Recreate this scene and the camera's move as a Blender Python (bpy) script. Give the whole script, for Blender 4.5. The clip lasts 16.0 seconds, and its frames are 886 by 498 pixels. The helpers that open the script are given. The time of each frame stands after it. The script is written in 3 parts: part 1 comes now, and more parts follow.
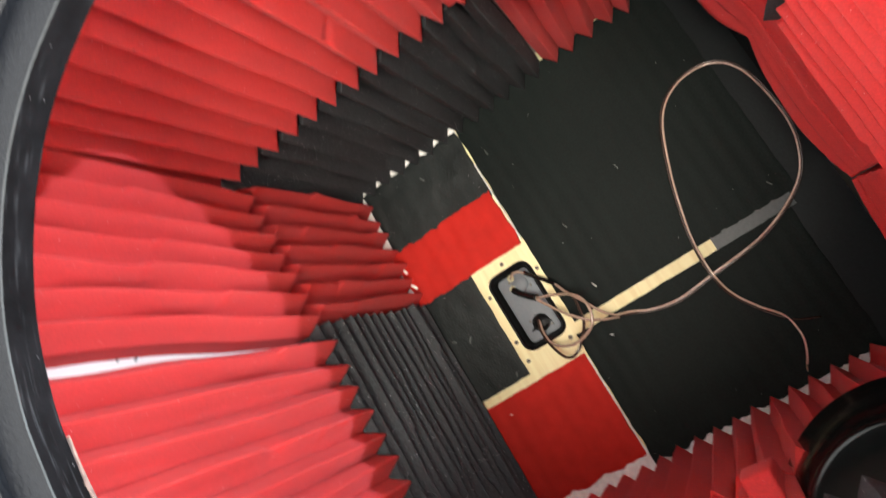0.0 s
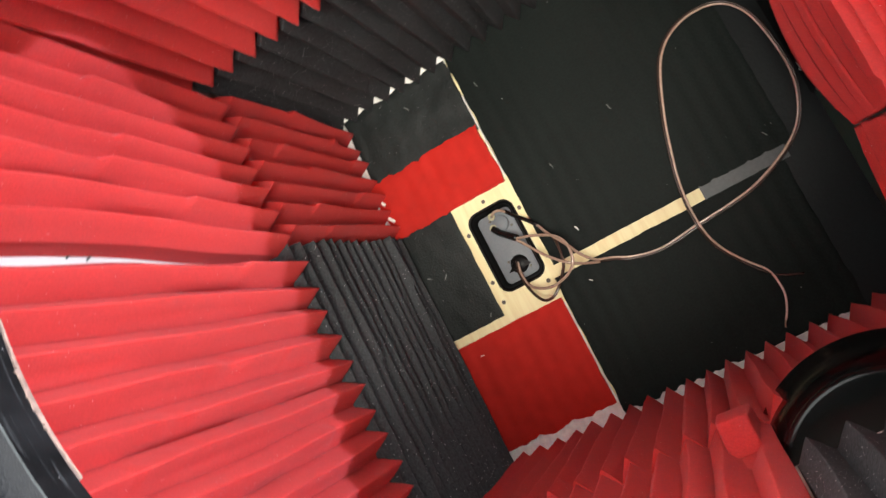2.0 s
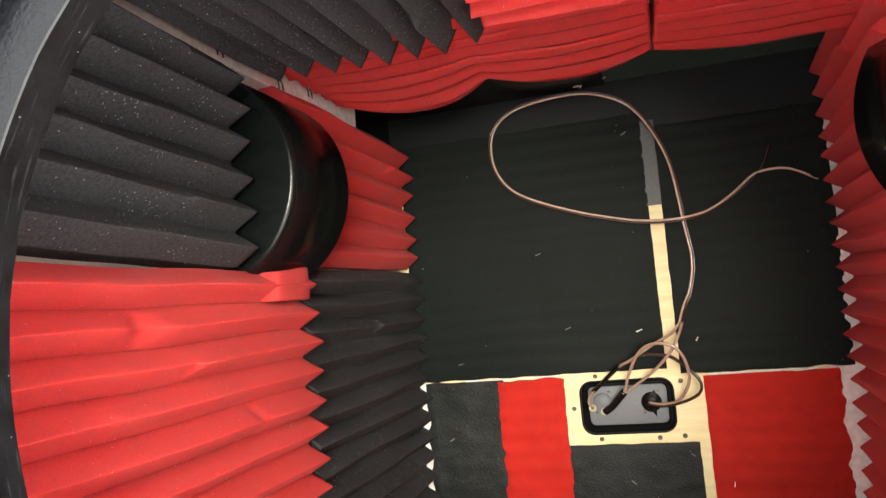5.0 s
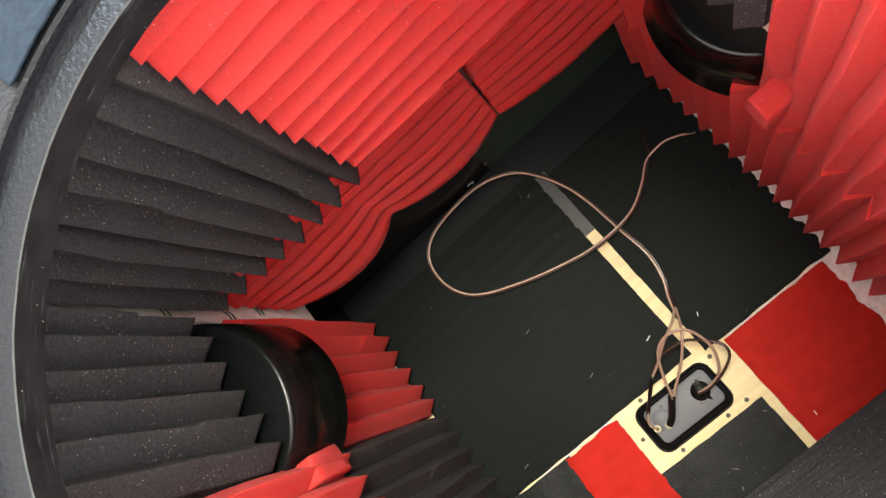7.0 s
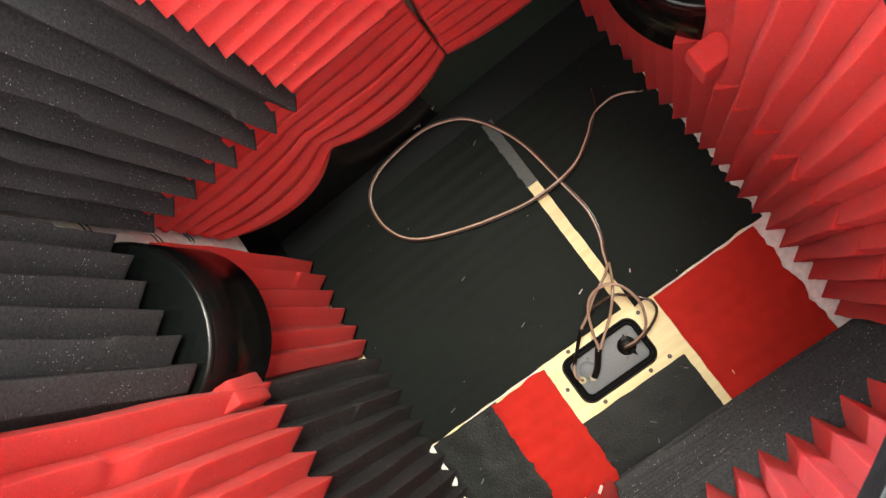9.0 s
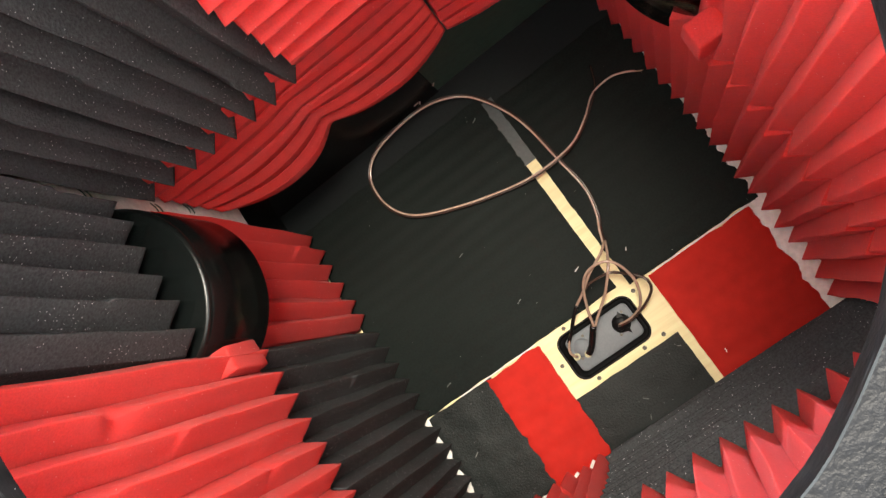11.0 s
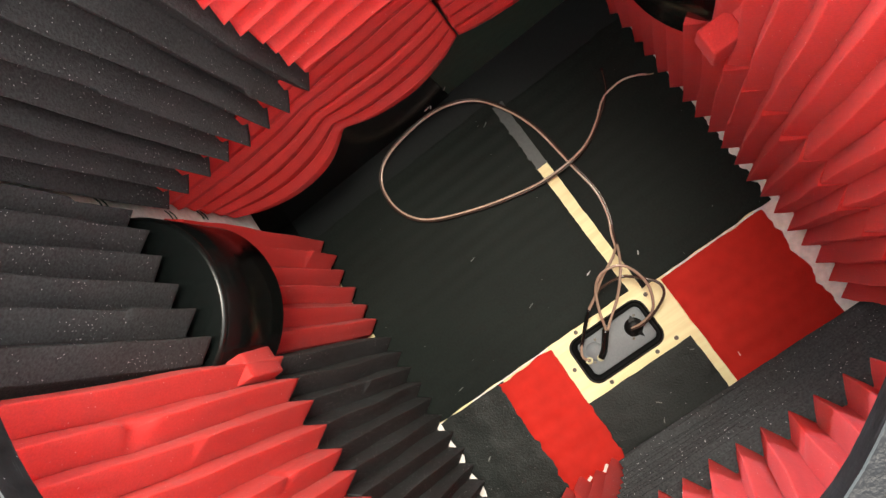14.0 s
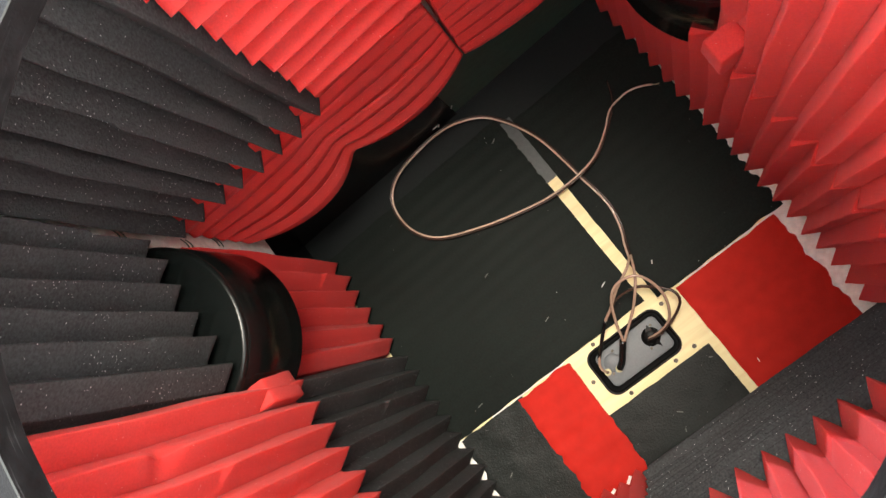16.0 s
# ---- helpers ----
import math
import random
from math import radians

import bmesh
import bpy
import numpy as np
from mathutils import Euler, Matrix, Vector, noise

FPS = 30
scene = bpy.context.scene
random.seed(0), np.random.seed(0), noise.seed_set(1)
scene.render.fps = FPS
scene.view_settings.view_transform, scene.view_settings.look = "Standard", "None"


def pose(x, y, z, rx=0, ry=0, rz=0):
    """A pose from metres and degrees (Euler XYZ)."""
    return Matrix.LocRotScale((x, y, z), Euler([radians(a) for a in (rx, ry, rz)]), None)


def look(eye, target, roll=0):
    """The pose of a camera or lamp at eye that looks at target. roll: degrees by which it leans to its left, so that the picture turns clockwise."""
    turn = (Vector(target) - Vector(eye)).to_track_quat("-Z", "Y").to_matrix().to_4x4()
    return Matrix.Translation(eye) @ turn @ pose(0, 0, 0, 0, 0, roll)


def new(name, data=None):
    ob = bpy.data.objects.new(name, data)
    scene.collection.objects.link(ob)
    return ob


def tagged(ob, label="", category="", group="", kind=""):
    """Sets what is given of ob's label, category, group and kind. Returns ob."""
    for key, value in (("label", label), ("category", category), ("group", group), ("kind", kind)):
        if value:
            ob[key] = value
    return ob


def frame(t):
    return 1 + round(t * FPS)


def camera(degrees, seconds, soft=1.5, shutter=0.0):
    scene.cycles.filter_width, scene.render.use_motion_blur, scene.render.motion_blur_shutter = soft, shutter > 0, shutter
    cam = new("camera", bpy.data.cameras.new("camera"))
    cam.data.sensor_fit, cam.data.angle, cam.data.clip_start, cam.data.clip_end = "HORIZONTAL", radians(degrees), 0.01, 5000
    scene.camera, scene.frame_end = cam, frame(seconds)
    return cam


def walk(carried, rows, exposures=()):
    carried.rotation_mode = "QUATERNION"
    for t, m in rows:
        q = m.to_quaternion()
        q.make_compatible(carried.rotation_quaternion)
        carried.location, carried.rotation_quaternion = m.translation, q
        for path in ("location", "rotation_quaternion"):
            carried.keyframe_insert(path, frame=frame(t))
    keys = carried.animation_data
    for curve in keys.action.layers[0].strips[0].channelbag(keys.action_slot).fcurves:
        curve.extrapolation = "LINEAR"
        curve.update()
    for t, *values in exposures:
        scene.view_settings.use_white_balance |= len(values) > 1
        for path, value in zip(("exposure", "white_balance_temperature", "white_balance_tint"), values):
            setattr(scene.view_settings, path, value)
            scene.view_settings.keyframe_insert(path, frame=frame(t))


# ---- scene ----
cam = camera(61.36, 16.0, soft=1.4, shutter=0.7)
PATH = [
    (0.0, 0.2916, 0.1669, 0.8945, 0.98, 18.9, 57.66),
    (0.5, 0.2972, 0.1571, 0.8816, -0.64, 17.45, 62.15),
    (1.0, 0.3013, 0.1502, 0.8726, -1.33, 17.33, 62.96),
    (1.5, 0.3063, 0.144, 0.8683, -1.23, 17.44, 63.73),
    (2.0, 0.3073, 0.1453, 0.8663, -1.27, 17.2, 61.57),
    (2.5, 0.2959, 0.1615, 0.8604, -1.77, 18.03, 44.33),
    (3.0, 0.3152, 0.1714, 0.8367, -1.36, 19.79, 29.81),
    (3.5, 0.3159, 0.1332, 0.8257, -2.25, 17.42, 15.0),
    (4.0, 0.312, 0.1043, 0.8575, 2.49, 17.03, -1.69),
    (4.2, 0.3056, 0.107, 0.8616, 2.82, 17.37, -3.08),
    (6.3, 0.2847, 0.0424, 0.8638, 0.7, 15.98, -28.64),
    (6.5, 0.2907, 0.0304, 0.8954, 3.11, 17.21, -35.31),
    (7.0, 0.298, 0.0299, 0.8995, 6.09, 18.48, -39.81),
    (7.5, 0.2885, 0.0438, 0.8966, 5.03, 17.29, -38.89),
    (8.0, 0.3006, 0.0262, 0.8801, 4.37, 16.11, -38.05),
    (8.5, 0.2933, 0.0138, 0.8821, 3.85, 15.05, -36.74),
    (9.0, 0.3004, 0.0052, 0.8887, 3.97, 14.78, -36.19),
    (11.5, 0.3002, -0.0097, 0.8944, 2.87, 15.07, -35.07),
    (12.0, 0.2972, -0.0085, 0.8921, 2.78, 15.1, -34.78),
    (12.5, 0.2953, -0.0139, 0.8932, 2.88, 15.09, -34.46),
    (13.0, 0.2964, -0.0117, 0.8913, 2.54, 15.07, -34.34),
    (13.5, 0.301, 0.0003, 0.8945, 2.96, 15.02, -35.03),
    (14.0, 0.2989, -0.0016, 0.8969, 3.01, 15.52, -35.58),
    (14.5, 0.2982, 0.0025, 0.899, 3.3, 15.73, -36.51),
    (15.0, 0.2955, -0.0042, 0.899, 3.52, 16.1, -37.16),
    (15.5, 0.2932, -0.0052, 0.9022, 3.65, 16.33, -37.72),
    (16.0, 0.2964, 0.0025, 0.9014, 3.59, 16.32, -37.88),
]
walk(cam, [(t, pose(x, y, z, rx, ry, rz)) for t, x, y, z, rx, ry, rz in PATH],
     exposures=[(0.0, -0.03, 6850, 10), (2.2, -0.03, 6800, 10), (4.0, 0.20, 7050, 10), (16.0, 0.21, 7200, 10)])

# ---- light ----
world = bpy.data.worlds.new("room_light")
scene.world = world
world.use_nodes = True
world.node_tree.nodes["Background"].inputs[0].default_value = (0.95, 0.98, 1.0, 1)
world.node_tree.nodes["Background"].inputs[1].default_value = 4.2
lamp_data = bpy.data.lights.new("ceiling_lamp", "AREA")
lamp_data.shape, lamp_data.size, lamp_data.energy, lamp_data.color = "DISK", 0.035, 92.0, (0.72, 0.95, 1.25)
lamp = new("ceiling_lamp", lamp_data)
lamp.matrix_world = look((0.236 + 0.12, 0.09 + 2.0, 0.64 + 1.47), (0.236, 0.09, 0.5))
main_data = bpy.data.lights.new("ceiling_panel", "AREA")
main_data.shape, main_data.size, main_data.energy, main_data.color = "DISK", 0.7, 62.0, (1.0, 0.96, 0.88)
main_lamp = new("ceiling_panel", main_data)
main_lamp.matrix_world = look((0.64, 0.22, 2.30), (0.2, 0.08, 0.0))
scene.view_settings.exposure = 0.0


# ---- materials ----
def material(name, color, rough=0.9, metal=0.0, scale=200.0, vary=0.25, bump=0.3, dist=0.001, specks=0.0, speck_color=(0.6, 0.6, 0.6), blotch=6.0, spec=0.5, coat=0.0, sheen=0.0, soft=0.0):
    """Noise at two scales on the colour, fine relief, and, where asked, scattered pale specks."""
    m = bpy.data.materials.new(name)
    m.use_nodes = True
    nt, lk = m.node_tree, m.node_tree.links
    b = nt.nodes["Principled BSDF"]
    b.inputs["Roughness"].default_value = rough
    b.inputs["Metallic"].default_value = metal
    b.inputs["Specular IOR Level"].default_value = spec
    b.inputs["Coat Weight"].default_value = coat
    b.inputs["Sheen Weight"].default_value = sheen
    b.inputs["Sheen Roughness"].default_value = 0.5
    if soft:
        b.inputs["Subsurface Weight"].default_value = soft
        b.inputs["Subsurface Radius"].default_value = (1.0, 0.25, 0.2)
        b.inputs["Subsurface Scale"].default_value = 0.011
    tc = nt.nodes.new("ShaderNodeTexCoord")
    fine = nt.nodes.new("ShaderNodeTexNoise")
    fine.inputs["Scale"].default_value = scale
    fine.inputs["Detail"].default_value = 4
    lk.new(tc.outputs["Object"], fine.inputs["Vector"])
    wide = nt.nodes.new("ShaderNodeTexNoise")
    wide.inputs["Scale"].default_value = blotch
    wide.inputs["Detail"].default_value = 3
    lk.new(tc.outputs["Object"], wide.inputs["Vector"])
    mean = nt.nodes.new("ShaderNodeMath")
    mean.operation = "MULTIPLY_ADD"
    lk.new(fine.outputs["Fac"], mean.inputs[0])
    mean.inputs[1].default_value = 0.6
    half = nt.nodes.new("ShaderNodeMath")
    half.operation = "MULTIPLY"
    half.inputs[1].default_value = 0.4
    lk.new(wide.outputs["Fac"], half.inputs[0])
    lk.new(half.outputs[0], mean.inputs[2])
    ramp = nt.nodes.new("ShaderNodeValToRGB")
    ramp.color_ramp.elements[0].position, ramp.color_ramp.elements[1].position = 0.3, 0.7
    ramp.color_ramp.elements[0].color = (*[c * (1 - vary) for c in color], 1)
    ramp.color_ramp.elements[1].color = (*[min(1, c * (1 + vary)) for c in color], 1)
    lk.new(mean.outputs[0], ramp.inputs[0])
    out = ramp.outputs[0]
    if specks:
        vor = nt.nodes.new("ShaderNodeTexVoronoi")
        vor.inputs["Scale"].default_value = 620
        lk.new(tc.outputs["Object"], vor.inputs["Vector"])
        near = nt.nodes.new("ShaderNodeMath")
        near.operation = "LESS_THAN"
        near.inputs[1].default_value = 0.19
        lk.new(vor.outputs["Distance"], near.inputs[0])
        sep = nt.nodes.new("ShaderNodeSeparateColor")
        lk.new(vor.outputs["Color"], sep.inputs[0])
        few = nt.nodes.new("ShaderNodeMath")
        few.operation = "LESS_THAN"
        patchy = nt.nodes.new("ShaderNodeTexNoise")
        patchy.inputs["Scale"].default_value = 22
        patchy.inputs["Detail"].default_value = 2
        lk.new(tc.outputs["Object"], patchy.inputs["Vector"])
        dense = nt.nodes.new("ShaderNodeMapRange")
        dense.inputs["From Min"].default_value, dense.inputs["From Max"].default_value = 0.38, 0.68
        dense.inputs["To Min"].default_value, dense.inputs["To Max"].default_value = specks * 0.15, specks * 2.2
        lk.new(patchy.outputs["Fac"], dense.inputs["Value"])
        lk.new(sep.outputs[0], few.inputs[0])
        lk.new(dense.outputs[0], few.inputs[1])
        both = nt.nodes.new("ShaderNodeMath")
        both.operation = "MULTIPLY"
        lk.new(near.outputs[0], both.inputs[0])
        lk.new(few.outputs[0], both.inputs[1])
        mix = nt.nodes.new("ShaderNodeMix")
        mix.data_type = "RGBA"
        lk.new(both.outputs[0], mix.inputs[0])
        lk.new(out, mix.inputs[6])
        mix.inputs[7].default_value = (*speck_color, 1)
        out = mix.outputs[2]
    lk.new(out, b.inputs["Base Color"])
    if bump:
        bn = nt.nodes.new("ShaderNodeBump")
        bn.inputs["Strength"].default_value = bump
        bn.inputs["Distance"].default_value = dist
        lk.new(fine.outputs["Fac"], bn.inputs["Height"])
        lk.new(bn.outputs[0], b.inputs["Normal"])
    return m


def wood(name, light, dark, along=0):
    """Pale plywood with stretched grain."""
    m = material(name, light, 0.6, scale=60, vary=0.1, bump=0.1, spec=0.3)
    nt, lk = m.node_tree, m.node_tree.links
    b = nt.nodes["Principled BSDF"]
    tc = nt.nodes.new("ShaderNodeTexCoord")
    mp = nt.nodes.new("ShaderNodeMapping")
    s = [90.0, 90.0, 90.0]
    s[along] = 7.0
    mp.inputs["Scale"].default_value = s
    lk.new(tc.outputs["Object"], mp.inputs[0])
    n = nt.nodes.new("ShaderNodeTexNoise")
    n.inputs["Scale"].default_value = 1.0
    n.inputs["Detail"].default_value = 5
    n.inputs["Distortion"].default_value = 1.2
    lk.new(mp.outputs[0], n.inputs["Vector"])
    r = nt.nodes.new("ShaderNodeValToRGB")
    r.color_ramp.elements[0].position, r.color_ramp.elements[1].position = 0.32, 0.6
    r.color_ramp.elements[0].color, r.color_ramp.elements[1].color = (*dark, 1), (*light, 1)
    lk.new(n.outputs["Fac"], r.inputs[0])
    lk.new(r.outputs[0], b.inputs["Base Color"])
    return m


RED = material("red_foam", (0.60, 0.049, 0.047), 0.95, scale=700, vary=0.14, bump=0.2, dist=0.0006, specks=0.020, speck_color=(0.80, 0.42, 0.38), spec=0.2, sheen=0.03, soft=0.6)
REDFLAT = material("flat_red_foam", (0.46, 0.016, 0.010), 0.8, scale=60, vary=0.16, bump=0.12, dist=0.001, blotch=14, spec=0.25)
BLACK = material("black_foam", (0.046, 0.050, 0.053), 0.85, scale=520, vary=0.6, bump=0.8, dist=0.0012, specks=0.10, speck_color=(0.8, 0.8, 0.8), spec=0.3)
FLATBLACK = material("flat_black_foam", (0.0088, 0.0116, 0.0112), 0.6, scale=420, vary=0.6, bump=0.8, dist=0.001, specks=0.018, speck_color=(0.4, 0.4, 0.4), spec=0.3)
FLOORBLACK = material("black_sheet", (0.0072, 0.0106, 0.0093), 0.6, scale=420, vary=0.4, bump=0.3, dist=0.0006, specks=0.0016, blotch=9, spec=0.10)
STRIPGREY = material("grey_strip_paint", (0.050, 0.058, 0.058), 0.5, scale=250, vary=0.2, bump=0.2)
GREYPAINT = material("blue_black_paint", (0.0066, 0.0090, 0.0096), 0.5, scale=250, vary=0.2, bump=0.2, spec=0.2)
GLOSSBLACK = material("black_wall_paint", (0.034, 0.080, 0.062), 0.4, scale=120, vary=0.3, bump=0.15)
CORNERBLACK = material("glossy_black", (0.004, 0.0055, 0.005), 0.25, scale=120, vary=0.3, bump=0.1, spec=0.3)
COAT = material("textured_coating", (0.0050, 0.0058, 0.0078), 0.4, scale=420, vary=0.3, bump=0.5, dist=0.0016, spec=0.22)
EDGE = material("painted_ply_edge", (0.009, 0.009, 0.010), 0.5, scale=70, vary=0.6, bump=0.8, dist=0.002, specks=0.012, speck_color=(0.3, 0.3, 0.3), spec=0.12)
WORN = material("worn_paint_edge", (0.014, 0.017, 0.018), 0.6, scale=90, vary=0.8, bump=0.5)


def streak(m, pale):
    """Fine scratches that run round the bore, level with its faces."""
    nt, lk = m.node_tree, m.node_tree.links
    b = nt.nodes["Principled BSDF"]
    base = b.inputs["Base Color"].links[0].from_socket
    tc = nt.nodes.new("ShaderNodeTexCoord")
    mp = nt.nodes.new("ShaderNodeMapping")
    mp.inputs["Scale"].default_value = (38.0, 38.0, 700.0)
    lk.new(tc.outputs["Object"], mp.inputs[0])
    n = nt.nodes.new("ShaderNodeTexNoise")
    n.inputs["Scale"].default_value = 1.0
    n.inputs["Detail"].default_value = 6
    lk.new(mp.outputs[0], n.inputs["Vector"])
    cut = nt.nodes.new("ShaderNodeMapRange")
    cut.inputs["From Min"].default_value, cut.inputs["From Max"].default_value = 0.60, 0.72
    lk.new(n.outputs["Fac"], cut.inputs["Value"])
    mix = nt.nodes.new("ShaderNodeMix")
    mix.data_type = "RGBA"
    lk.new(cut.outputs[0], mix.inputs[0])
    lk.new(base, mix.inputs[6])
    mix.inputs[7].default_value = (*pale, 1)
    lk.new(mix.outputs[2], b.inputs["Base Color"])


streak(EDGE, (0.040, 0.042, 0.045))
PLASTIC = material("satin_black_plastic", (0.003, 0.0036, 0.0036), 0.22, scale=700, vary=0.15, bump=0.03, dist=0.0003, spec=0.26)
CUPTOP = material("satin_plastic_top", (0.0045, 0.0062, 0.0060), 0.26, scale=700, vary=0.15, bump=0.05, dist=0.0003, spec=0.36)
CUPGREY = material("grey_metal_dish", (0.15, 0.165, 0.18), 0.55, scale=400, vary=0.1, bump=0.08, metal=0.0, spec=0.4)
PLY = wood("pale_plywood", (0.88, 0.79, 0.47), (0.80, 0.67, 0.36), 0)
BOARD = wood("bare_board", (0.80, 0.71, 0.63), (0.72, 0.62, 0.54), 2)
WHITEBOARD = wood("pale_board", (0.84, 0.78, 0.72), (0.78, 0.70, 0.63), 2)
RAWLIP = material("chipped_lip", (0.28, 0.19, 0.16), 0.8, scale=220, vary=0.5, blotch=40)
WHITEEDGE = material("raw_white_edge", (0.85, 0.82, 0.78), 0.8, scale=150, vary=0.2)
COPPER = material("clear_copper_cable", (0.39, 0.27, 0.205), 0.2, scale=300, vary=0.2, bump=0.05, coat=0.9)
PALECOPPER = material("pale_copper_cable", (0.56, 0.40, 0.31), 0.18, scale=300, vary=0.2, bump=0.05, coat=0.9)
DARKCABLE = material("dark_cable", (0.048, 0.030, 0.024), 0.25, scale=300, vary=0.2, bump=0.05, coat=0.4)
DISHBLACK = material("satin_dish_black", (0.004, 0.004, 0.004), 0.4, scale=300, vary=0.2, bump=0.1, spec=0.12)
SHRINK = material("black_shrink_tube", (0.008, 0.008, 0.008), 0.25, scale=300, vary=0.2, bump=0.3)
BRASS = material("tinned_lug", (0.36, 0.33, 0.20), 0.5, metal=0.4, scale=300, vary=0.2)
SCREW = material("dark_screw", (0.13, 0.115, 0.095), 0.45, metal=0.6, scale=300, vary=0.2)
CHIP = material("white_chip", (0.8, 0.8, 0.76), 0.7, scale=300, vary=0.1)
DULLCHIP = material("dull_chip", (0.16, 0.17, 0.16), 0.8, scale=300, vary=0.3)
ROOMFLOOR = material("dark_room_floor", (0.03, 0.034, 0.032), 0.6, scale=30, vary=0.3)
BLUECLOTH = material("blue_grey_cloth", (0.013, 0.020, 0.029), 0.8, scale=300, vary=0.3, bump=0.5, spec=0.08)


# ---- builders ----
def mesh_object(name, bm, mat, parent=None, label="", smooth=False):
    me = bpy.data.meshes.new(name)
    bmesh.ops.recalc_face_normals(bm, faces=bm.faces)
    bm.to_mesh(me)
    bm.free()
    me.materials.append(mat)
    if smooth:
        for p in me.polygons:
            p.use_smooth = True
    ob = new(name, me)
    if parent:
        ob.parent = parent
    if label:
        ob["label"] = label
    return ob


def part(name, bm, mat, parent, label="", smooth=False):
    return mesh_object(name, bm, mat, parent, label, smooth)


def empty(name, at=(0, 0, 0)):
    e = new(name)
    e.location = at
    e.empty_display_size = 0.02
    return e


def box(x0, x1, y0, y1, z0, z1, bevel=0.0, segments=2):
    bm = bmesh.new()
    bmesh.ops.create_cube(bm, size=1, matrix=Matrix.Translation(((x0 + x1) / 2, (y0 + y1) / 2, (z0 + z1) / 2)) @ Matrix.Diagonal((x1 - x0, y1 - y0, z1 - z0, 1)))
    if bevel:
        bmesh.ops.bevel(bm, geom=list(bm.edges), offset=bevel, segments=segments, profile=0.5, affect="EDGES")
    return bm


def foam(name, origin, U, V, N, lu, lv, mat, label, base=0.016, height=0.018, pitch=0.0235, seed=0, wander=0.0015, bulges=1.0, lean=0.0, skew=0.0, group="", dents=(), breaks=(0, 0, 1), lobes=()):
    """A wedge-foam tile: ridges run along V, side by side along U, and stand out along N.
    breaks: how many cut ledges a ridge may have; lobes: sagging scallops of the lower edge (place along V, half width, depth)."""
    rnd = random.Random(seed)
    U, V, N, O = Vector(U), Vector(V), Vector(N), Vector(origin)
    nr = max(1, round(lu / pitch))
    pw = lu / nr
    prof = [(0.0, 0.0), (0.05, 0.05), (0.25 + skew / 2, 0.5), (0.47 + skew, 0.97), (0.5 + skew, 1.0), (0.53 + skew, 0.97), (0.75 + skew / 2, 0.5), (0.95, 0.05)]
    nv = max(10, int(lv / 0.003))
    us = []
    for r in range(nr):
        for a, h in prof:
            us.append((r, (r + a) * pw, h))
    us.append((nr - 1, lu, 0.0))
    segs = []
    for r in range(nr):
        cuts = []
        for _ in range(rnd.choice(breaks)):
            deep = rnd.choice((1, 1, -0.8)) * rnd.uniform(0.14, 0.30) * bulges
            cuts.append((rnd.uniform(0.15, 0.85) * lv, rnd.uniform(0.03, 0.12), deep, rnd.uniform(-0.16, 0.16) * bulges))
        segs.append((cuts, rnd.uniform(-0.07, 0.07), rnd.uniform(-0.006, 0.004) * bulges))
    grid = []
    for j in range(nv + 1):
        line = []
        for r, u, h in us:
            cuts, hh, ends = segs[r]
            v = j / nv * lv
            lift, side, crease = hh, 0.0, 0.0
            for c, w, dl, ds in cuts:
                below = 1 / (1 + math.exp(max(-30, min(30, (v - c) / 0.0007))))
                fade = math.exp(-max(0.0, c - v) / w)
                lift += dl * below * fade
                side += ds * below * fade
                crease += math.exp(-((v - c - 0.001) / 0.002) ** 2)
            s = seed * 7.3
            du = wander * noise.noise(Vector((v * 9, r * 3.1, s))) * 2 + h * side * pw * 0.55
            dn = height * h * (1 + lift - 0.07 * crease) + 0.0011 * noise.noise(Vector((u * 22, v * 22, s + 5))) + 0.0003 * noise.noise(Vector((u * 130, v * 130, s + 9)))
            dn += lean * v
            for pu, pv, ru, rv, deep in dents:
                dn -= deep * (0.35 + 0.65 * h) * math.exp(-((u - pu) / ru) ** 2 - ((v - pv) / rv) ** 2)
            for pv, half, deep in lobes:
                sag = max(0.0, 1 - ((v - pv) / half) ** 2)
                du -= deep * sag * (1 - u / lu) ** 2
                dn += 0.25 * deep * sag * (1 - u / lu) ** 3
            vv = v
            if j in (0, nv):
                vv += 0.0018 * noise.noise(Vector((u * 60, j, s))) + ends * (h * 0.4 if j == 0 else 0)
            line.append((U * (u + du) + V * vv, base + dn, v))
        grid.append(line)
    # backing slab, a little under the valleys
    bm = bmesh.new()
    slab = []
    for j in range(nv + 1):
        lo, hi = lean * j / nv * lv + 0.001, lean * j / nv * lv + base - 0.003
        a, b = grid[j][0][0], grid[j][-1][0]
        slab.append([bm.verts.new(O + p + N * n) for p, n in ((a, lo), (a, hi), (b, hi), (b, lo))])
    for a, b in zip(slab, slab[1:]):
        for k in range(4):
            bm.faces.new((a[k], a[(k + 1) % 4], b[(k + 1) % 4], b[k]))
    bm.faces.new(slab[0])
    bm.faces.new(slab[-1])
    ob = mesh_object(name, bm, mat)
    m = len(prof)
